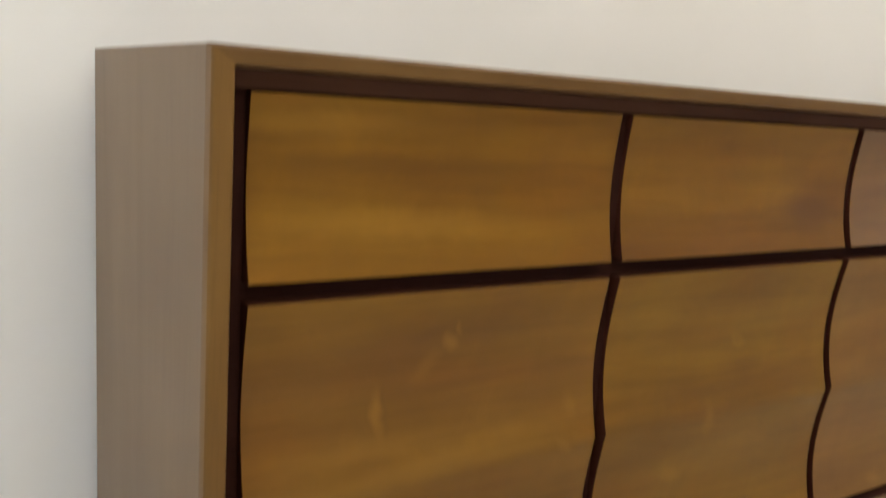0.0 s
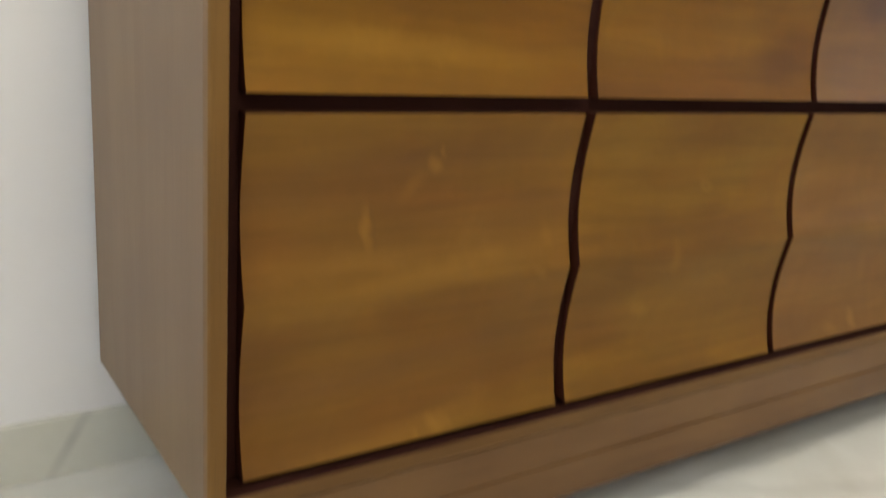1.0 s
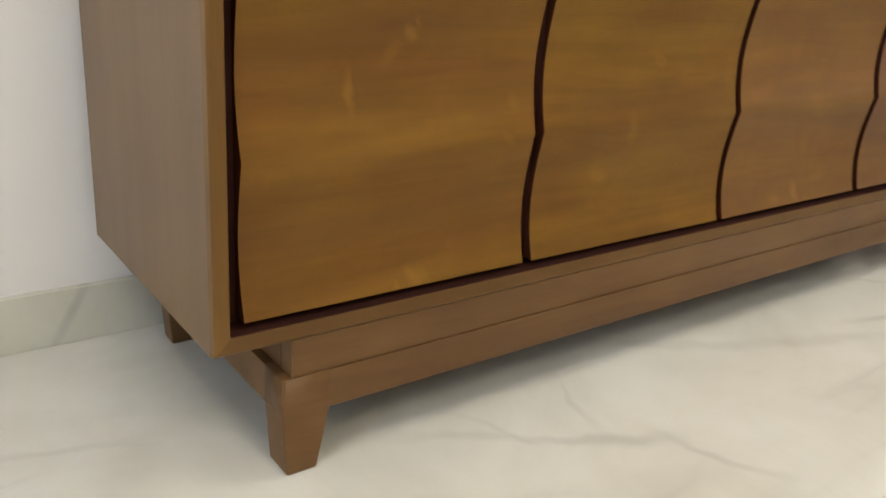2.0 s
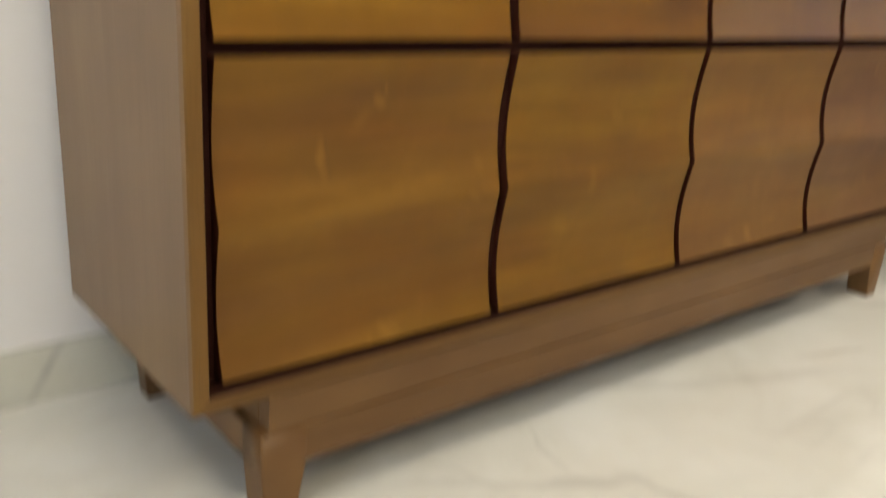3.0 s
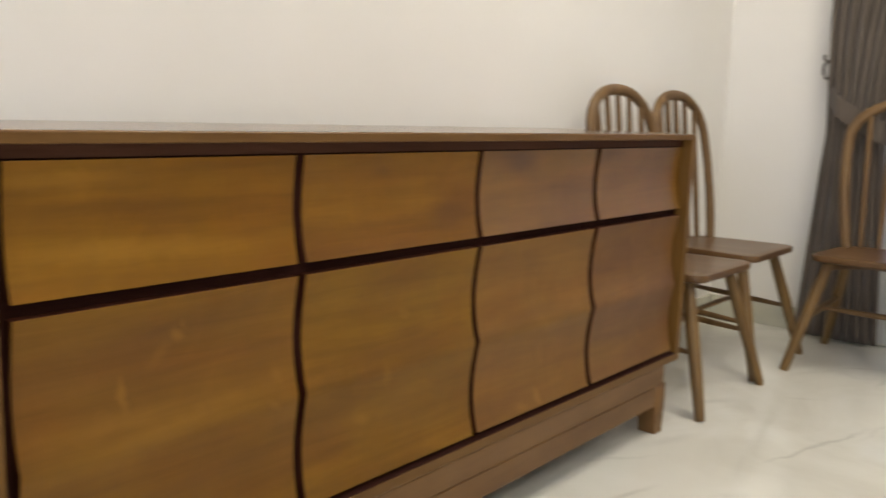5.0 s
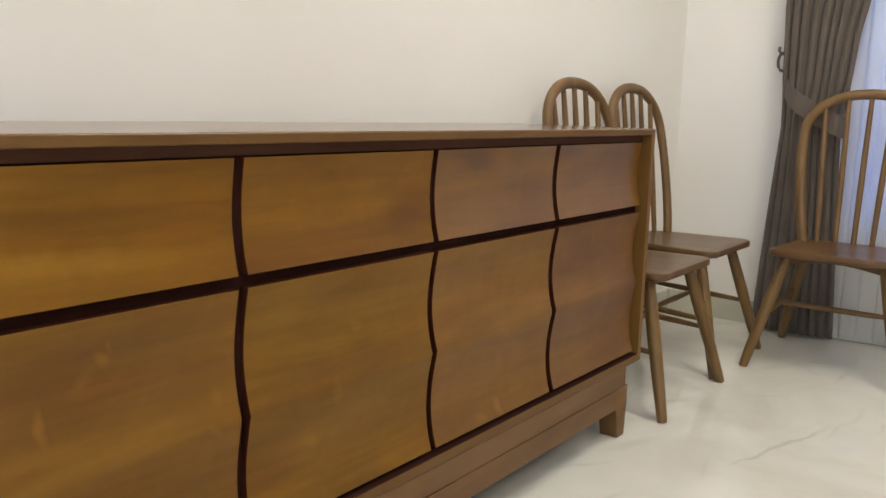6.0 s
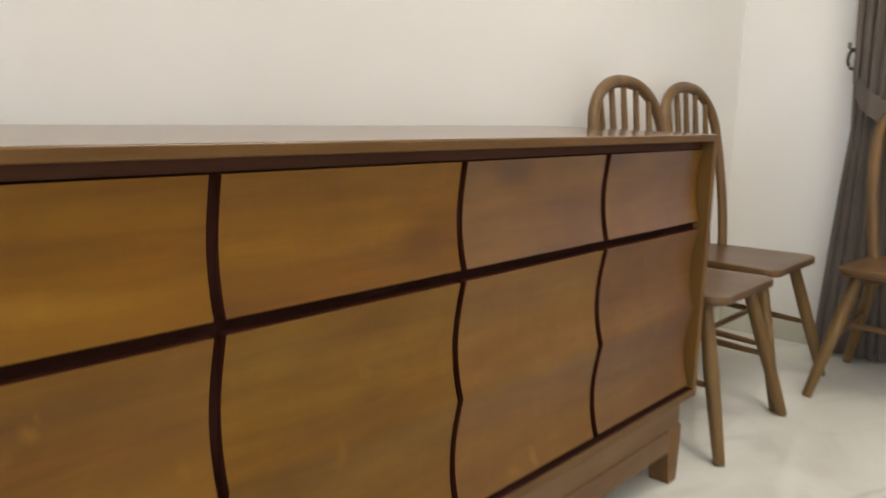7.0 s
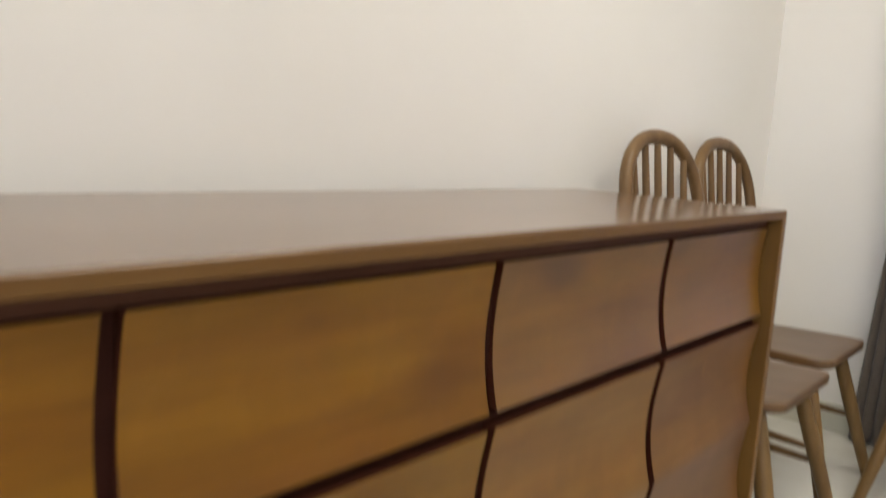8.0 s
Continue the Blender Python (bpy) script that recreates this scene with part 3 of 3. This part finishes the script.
def scallop_front(x0, x1, z0, z1, y0, y1, waves, depth):
    """A front panel, leaning a little, whose face is hollowed into shallow coves with crisp ridges; its edges are
    darker than the face.
    """
    face = []
    for w in range(waves):
        hi, lo = z1 - (z1 - z0) * w / waves, z1 - (z1 - z0) * (w + 1) / waves
        for k in range(0 if w == 0 else 1, 15):
            u = k / 14
            z = hi + (lo - hi) * u
            face.append((y0 + (y1 - y0) * (z - z0) / (z1 - z0) + depth * math.sin(math.pi * u ** 1.12) ** 0.9, z))
    outline = face + [(0.0185, z0), (0.0185, z1)]
    bm = prism([(x0, y, z) for y, z in outline], [(x1, y, z) for y, z in outline])
    for f in bm.faces:
        if len(f.verts) > 4 or max(v.co.y for v in f.verts) > 0.018:
            f.material_index = 1
    return bm


for i, (x0, x1) in enumerate(COLS):
    part("drawer_front", scallop_front(x0, x1, Z_MID + 0.009, Z_TOP, Y_MID, Y_TOP, 1, 0.010), [M_PANELS[i], M_DARK], side, "amber veneer drawer front with hollowed face", bevel=0.001)
    part("door", scallop_front(x0, x1, Z_LOW, Z_MID - 0.009, Y_LOW, Y_MID, 2, 0.0135), [M_PANELS[4 + i], M_DARK], side, "brown veneer door with two hollowed waves", bevel=0.001)

ZR0, ZR1 = 0.084, 0.136
BX0, BX1 = 0.094, 1.746
part("plinth", box(BX0 + 0.012, BX1 - 0.012, -0.0165, 0.012, ZR1, ZB), M_BASE, side, bevel=0.002)
part("plinth", box(BX0 + 0.012, BX1 - 0.012, 0.385, 0.405, ZR1, ZB), M_BASE, side, bevel=0.002)
part("plinth", box(BX0 + 0.012, BX0 + 0.032, 0.0125, 0.3845, ZR1, ZB), M_BASE, side, bevel=0.002)
part("plinth", box(BX1 - 0.032, BX1 - 0.012, 0.0125, 0.3845, ZR1, ZB), M_BASE, side, bevel=0.002)
for y0, y1 in ((-0.0185, 0.012), (0.388, 0.416)):
    part("rail", box(BX0 + 0.064, BX1 - 0.064, y0, y1, ZR0, ZR1), M_BASE, side)
for x0 in (BX0, BX1 - 0.026):
    part("rail", box(x0, x0 + 0.026, 0.032, 0.384, ZR0, ZR1), M_BASE, side)


def base_leg(mirror_x, back):
    """An upright leg whose inner side tapers from the rail to a narrow foot; only its free edges are eased."""
    front = [(0, ZR1), (0.064, ZR1), (0.064, ZR0), (0.046, 0), (0.006, 0), (0, ZR0)]
    ya, yb = (0.384, 0.420) if back else (-0.0185, 0.032)
    fx = (lambda x: BX1 - x) if mirror_x else (lambda x: BX0 + x)
    bm = prism([(fx(x), ya, z) for x, z in front], [(fx(x), yb, z) for x, z in front])
    soft = bm.edges.layers.float.new("bevel_weight_edge")
    for e in bm.edges:
        low = max(v.co.z for v in e.verts) < ZR0 + 0.001
        outer = all(abs(v.co.x - fx(0)) < 0.007 and abs(v.co.y - (yb if back else ya)) < 0.001 for v in e.verts)
        e[soft] = 1.0 if low or outer else 0.0
    return bm


for mirror_x in (False, True):
    for back in (False, True):
        leg = part("leg", base_leg(mirror_x, back), M_BASE, side, bevel=0.0028)
        leg.modifiers["edges"].limit_method = "WEIGHT"


# ---- chairs ----
SEAT_Z = 0.405


def seat_mesh():
    """A board seat, narrower at the back, rounded corners, dished top and a chamfered underside."""
    outline = []
    corners = [(-0.203, -0.205, 0.045, 180), (0.203, -0.205, 0.045, 270), (0.180, 0.165, 0.07, 0), (-0.180, 0.165, 0.07, 90)]
    for cx, cy, r, start in corners:
        ox, oy = cx - math.copysign(r, cx), cy - math.copysign(r, cy)
        for k in range(7):
            a = radians(start + 90 * k / 6)
            outline.append((ox + r * math.cos(a), oy + r * math.sin(a)))
    bm = bmesh.new()
    layers = []
    for grow, z in ((0.90, -0.024), (0.97, -0.0235), (0.993, -0.021), (1.0, -0.0165), (1.0, -0.0045), (0.993, -0.001), (0.975, 0.0), (0.80, -0.001), (0.45, -0.003)):
        layers.append([bm.verts.new((x * grow, y * grow, SEAT_Z + z)) for x, y in outline])
    n = len(outline)
    for a, b in zip(layers, layers[1:]):
        for k in range(n):
            bm.faces.new((a[k], a[(k + 1) % n], b[(k + 1) % n], b[k]))
    bm.faces.new(layers[0][::-1])
    bm.faces.new(layers[-1])
    return bm


HOOP_HALF, HOOP_SHOULDER, HOOP_TOP = 0.206, 0.780, 0.930


def hoop_depth(z):
    """How far back the leaning hoop stands at a height."""
    return 0.101 + 0.109 * max(0.0, (z - SEAT_Z + 0.005) / (HOOP_TOP - SEAT_Z + 0.005)) ** 1.18


def hoop_point(u):
    """u from 0 to 1 round the hoop of the back, from one foot to the other."""
    base = SEAT_Z - 0.005
    s = u * 2 if u < 0.5 else (1 - u) * 2
    sign = -1 if u < 0.5 else 1
    if s < 0.42:
        k = s / 0.42
        x, z = 0.160 + (HOOP_HALF - 0.160) * math.sin(k * math.pi / 2), base + (HOOP_SHOULDER - base) * k
    else:
        a = (s - 0.42) / 0.58 * math.pi / 2
        x, z = HOOP_HALF * max(0.0, math.cos(a)) ** 0.87, HOOP_SHOULDER + (HOOP_TOP - HOOP_SHOULDER) * math.sin(a) ** 0.94
    return (sign * x, hoop_depth(z), z)


def windsor_chair(m, label):
    chair = thing("windsor_chair", label, "chair", m, "hoop-back wooden chairs")
    part("seat", seat_mesh(), M_SEAT, chair, "solid brown wooden seat", smooth=True)
    part("hoop", tube([hoop_point(k / 48) for k in range(49)], 0.0180, 12, 0.85, (0, 1, 0)), M_CHAIR, chair, "bent wooden hoop of the back", smooth=True)
    for k in range(5):
        f = (k - 2) / 2
        xb, xt, yb = f * 0.120, f * 0.146, 0.148 - 0.012 * f * f
        rise = math.sqrt(1 - (abs(xt) / HOOP_HALF) ** (2 / 0.87))
        zt = HOOP_SHOULDER + (HOOP_TOP - HOOP_SHOULDER) * rise ** 0.94
        yt = hoop_depth(zt)
        pts = [(xb + (xt - xb) * q, yb + (yt - yb) * q, SEAT_Z - 0.006 + (zt - SEAT_Z + 0.006) * q) for q in (0, 0.35, 0.7, 1)]
        part("spindle", tube(pts, [0.009, 0.0106, 0.0096, 0.008], 10), M_CHAIR, chair, smooth=True)
    for yc in (-0.140, 0.125):
        edge = [(0.175 * (k / 10 - 1), -0.024 - 0.010 - 0.026 * abs(k / 10 - 1) ** 1.6) for k in range(21)]
        outline = [(-0.175, -0.0235)] + edge + [(0.175, -0.0235)]
        part("cleat", prism([(x, yc - 0.010, SEAT_Z + z) for x, z in outline], [(x, yc + 0.010, SEAT_Z + z) for x, z in outline]), M_SEAT, chair, "arched cross cleat under the seat", bevel=0.0015)
    mids = {}
    for sx in (-1, 1):
        for sy in (-1, 1):
            top = Vector((sx * 0.150, -0.140 if sy < 0 else 0.125, SEAT_Z - 0.024))
            foot = Vector((sx * 0.237, -0.245 if sy < 0 else 0.250, 0.0))
            pts = [foot.lerp(top, q) for q in (0, 0.02, 0.3, 0.6, 0.85, 1)]
            part("leg", tube(pts, [0.0125, 0.0145, 0.0175, 0.0195, 0.0185, 0.017], 14), M_LEG, chair, smooth=True)
            mids[sx, sy] = foot.lerp(top, 0.47 if sy < 0 else 0.53)
    centre = []
    for sx in (-1, 1):
        a, b = mids[sx, -1], mids[sx, 1]
        part("stretcher", tube([a.lerp(b, q) for q in (0, 0.25, 0.5, 0.75, 1)], [0.007, 0.0095, 0.011, 0.0095, 0.007], 10), M_CHAIR, chair, smooth=True)
        centre.append(a.lerp(b, 0.5))
    part("stretcher", tube([centre[0].lerp(centre[1], q) for q in (0, 0.25, 0.5, 0.75, 1)], [0.007, 0.0095, 0.0105, 0.0095, 0.007], 10), M_CHAIR, chair, smooth=True)
    return chair


first = windsor_chair(pose(2.124, 0.181, 0, 0, 0, 0.2), "brown wooden hoop-back chair standing against the wall beside the sideboard")
second = copy_thing(first, pose(2.612, 0.210, 0, 0, 0, 0.2))
tagged(second, "brown wooden hoop-back chair standing against the wall in the room corner")
third = copy_thing(first, pose(2.836, -0.295, 0, 0, 0, -89.0))
tagged(third, "brown wooden hoop-back chair standing in front of the curtained window")

# ---- curtain, tieback, sheer ----
TIE_Z = 0.80


def drape():
    """A heavy curtain, pleated at the top, gathered at the tieback and falling free below it."""
    bm = bmesh.new()
    cols, rows_n = 220, 70
    grid = []
    for r in range(rows_n + 1):
        z = 2.55 - (2.55 - 0.014) * r / rows_n
        if z > TIE_Z:
            k = (z - TIE_Z) / (2.55 - TIE_Z)
            k1 = min(1.0, k * 3.2)
            left = 0.032 + 0.022 * min(1.0, 4 * k)
            right = -0.178 - 0.055 * (k1 ** 0.8) - 0.20 * max(0, k - 0.2)
        else:
            k = (TIE_Z - z) / TIE_Z
            left = 0.032 + 0.053 * k ** 0.9
            right = -0.178 - 0.05 * k
        pinch = math.exp(-((z - TIE_Z) / 0.16) ** 2)
        row = []
        for c in range(cols + 1):
            s = c / cols
            turn = s * math.pi * 8.5 + 0.35 * math.sin(z * 1.7) + 0.5 * math.sin(s * 9)
            wave = 1.0 - 2.0 * abs(math.sin(turn)) ** 0.6 + 0.18 * math.sin(s * 2 * math.pi * 13 + 1.3 + 0.8 * z)
            amp = (0.020 if z > TIE_Z else 0.013) * (1 - 0.5 * pinch)
            bulge = 0.035 * math.sin(math.pi * s) * (0.4 + pinch)
            row.append(bm.verts.new((ROOM_X1 - 0.085 - bulge + amp * wave, left + (right - left) * s, z)))
        grid.append(row)
    for a, b in zip(grid, grid[1:]):
        for c in range(cols):
            bm.faces.new((a[c], a[c + 1], b[c + 1], b[c]))
    return bm


curtain = thing("curtain", "dark taupe curtain gathered by a fabric tieback beside the window", "curtain")
cloth = part("drape", drape(), M_CURTAIN, curtain, smooth=True)
thick = cloth.modifiers.new("thickness", "SOLIDIFY")
thick.thickness = 0.003


def tie_band():
    bm = bmesh.new()
    rings = []
    n = 40
    for k in range(n + 1):
        q = k / n
        y = 0.058 + (-0.205 - 0.058) * q
        z = 1.035 - 0.225 * q ** 0.5
        x = ROOM_X1 - 0.050 - 0.125 * math.sin(min(1, q * 2.6) * math.pi / 2) + 0.05 * max(0, (q - 0.9) / 0.1) ** 2
        half = 0.016 + 0.024 * math.sin(min(1, q * 5.0) * math.pi / 2)
        rings.append([bm.verts.new((x + dx, y, z + dz)) for dx, dz in ((0, half), (0.006, half), (0.006, -half), (0, -half))])
    for a, b in zip(rings, rings[1:]):
        for k in range(4):
            bm.faces.new((a[k], a[(k + 1) % 4], b[(k + 1) % 4], b[k]))
    bm.faces.new(rings[0][::-1])
    bm.faces.new(rings[-1])
    return bm


part("tieback", tie_band(), M_CURTAIN, curtain, "taupe fabric tieback band", smooth=True)
hook = thing("curtain_hook", "small dark metal tieback hook on the wall", "hook")
hx = ROOM_X1
part("stem", tube([(hx, 0.052, 1.085), (hx - 0.03, 0.058, 1.085), (hx - 0.055, 0.066, 1.08), (hx - 0.066, 0.073, 1.093), (hx - 0.062, 0.073, 1.107)], 0.006, 10), M_STEEL, hook, smooth=True)
part("loop", tube([(hx - 0.05, 0.060 + 0.018 * math.cos(a * math.pi / 9), 1.052 + 0.034 * math.sin(a * math.pi / 9)) for a in range(19)], 0.0055, 8), M_CURTAIN, hook, smooth=True)


def voile_mesh():
    bm = bmesh.new()
    cols, rows_n = 900, 8
    grid = []
    for r in range(rows_n + 1):
        z = 2.55 - (2.55 - 0.015) * r / rows_n
        row = []
        for c in range(cols + 1):
            s = c / cols
            turn = s * 2 * math.pi * 28 + 0.9 * math.sin(s * 23) + 0.15 * math.sin(3 * z)
            y = -0.06 + (-1.6 + 0.06) * s + 0.021 * math.sin(2 * turn)
            wave = math.sin(turn) + 0.3 * math.sin(s * 2 * math.pi * 11 + 0.4 * z)
            row.append(bm.verts.new((ROOM_X1 - 0.035 + 0.016 * wave, y, z)))
        grid.append(row)
    for a, b in zip(grid, grid[1:]):
        for c in range(cols):
            bm.faces.new((a[c], a[c + 1], b[c + 1], b[c]))
    return bm


sheer = thing("sheer_curtain", "thin white pleated sheer curtain hanging before the window", "curtain")
part("voile", voile_mesh(), M_VOILE, sheer, smooth=True)
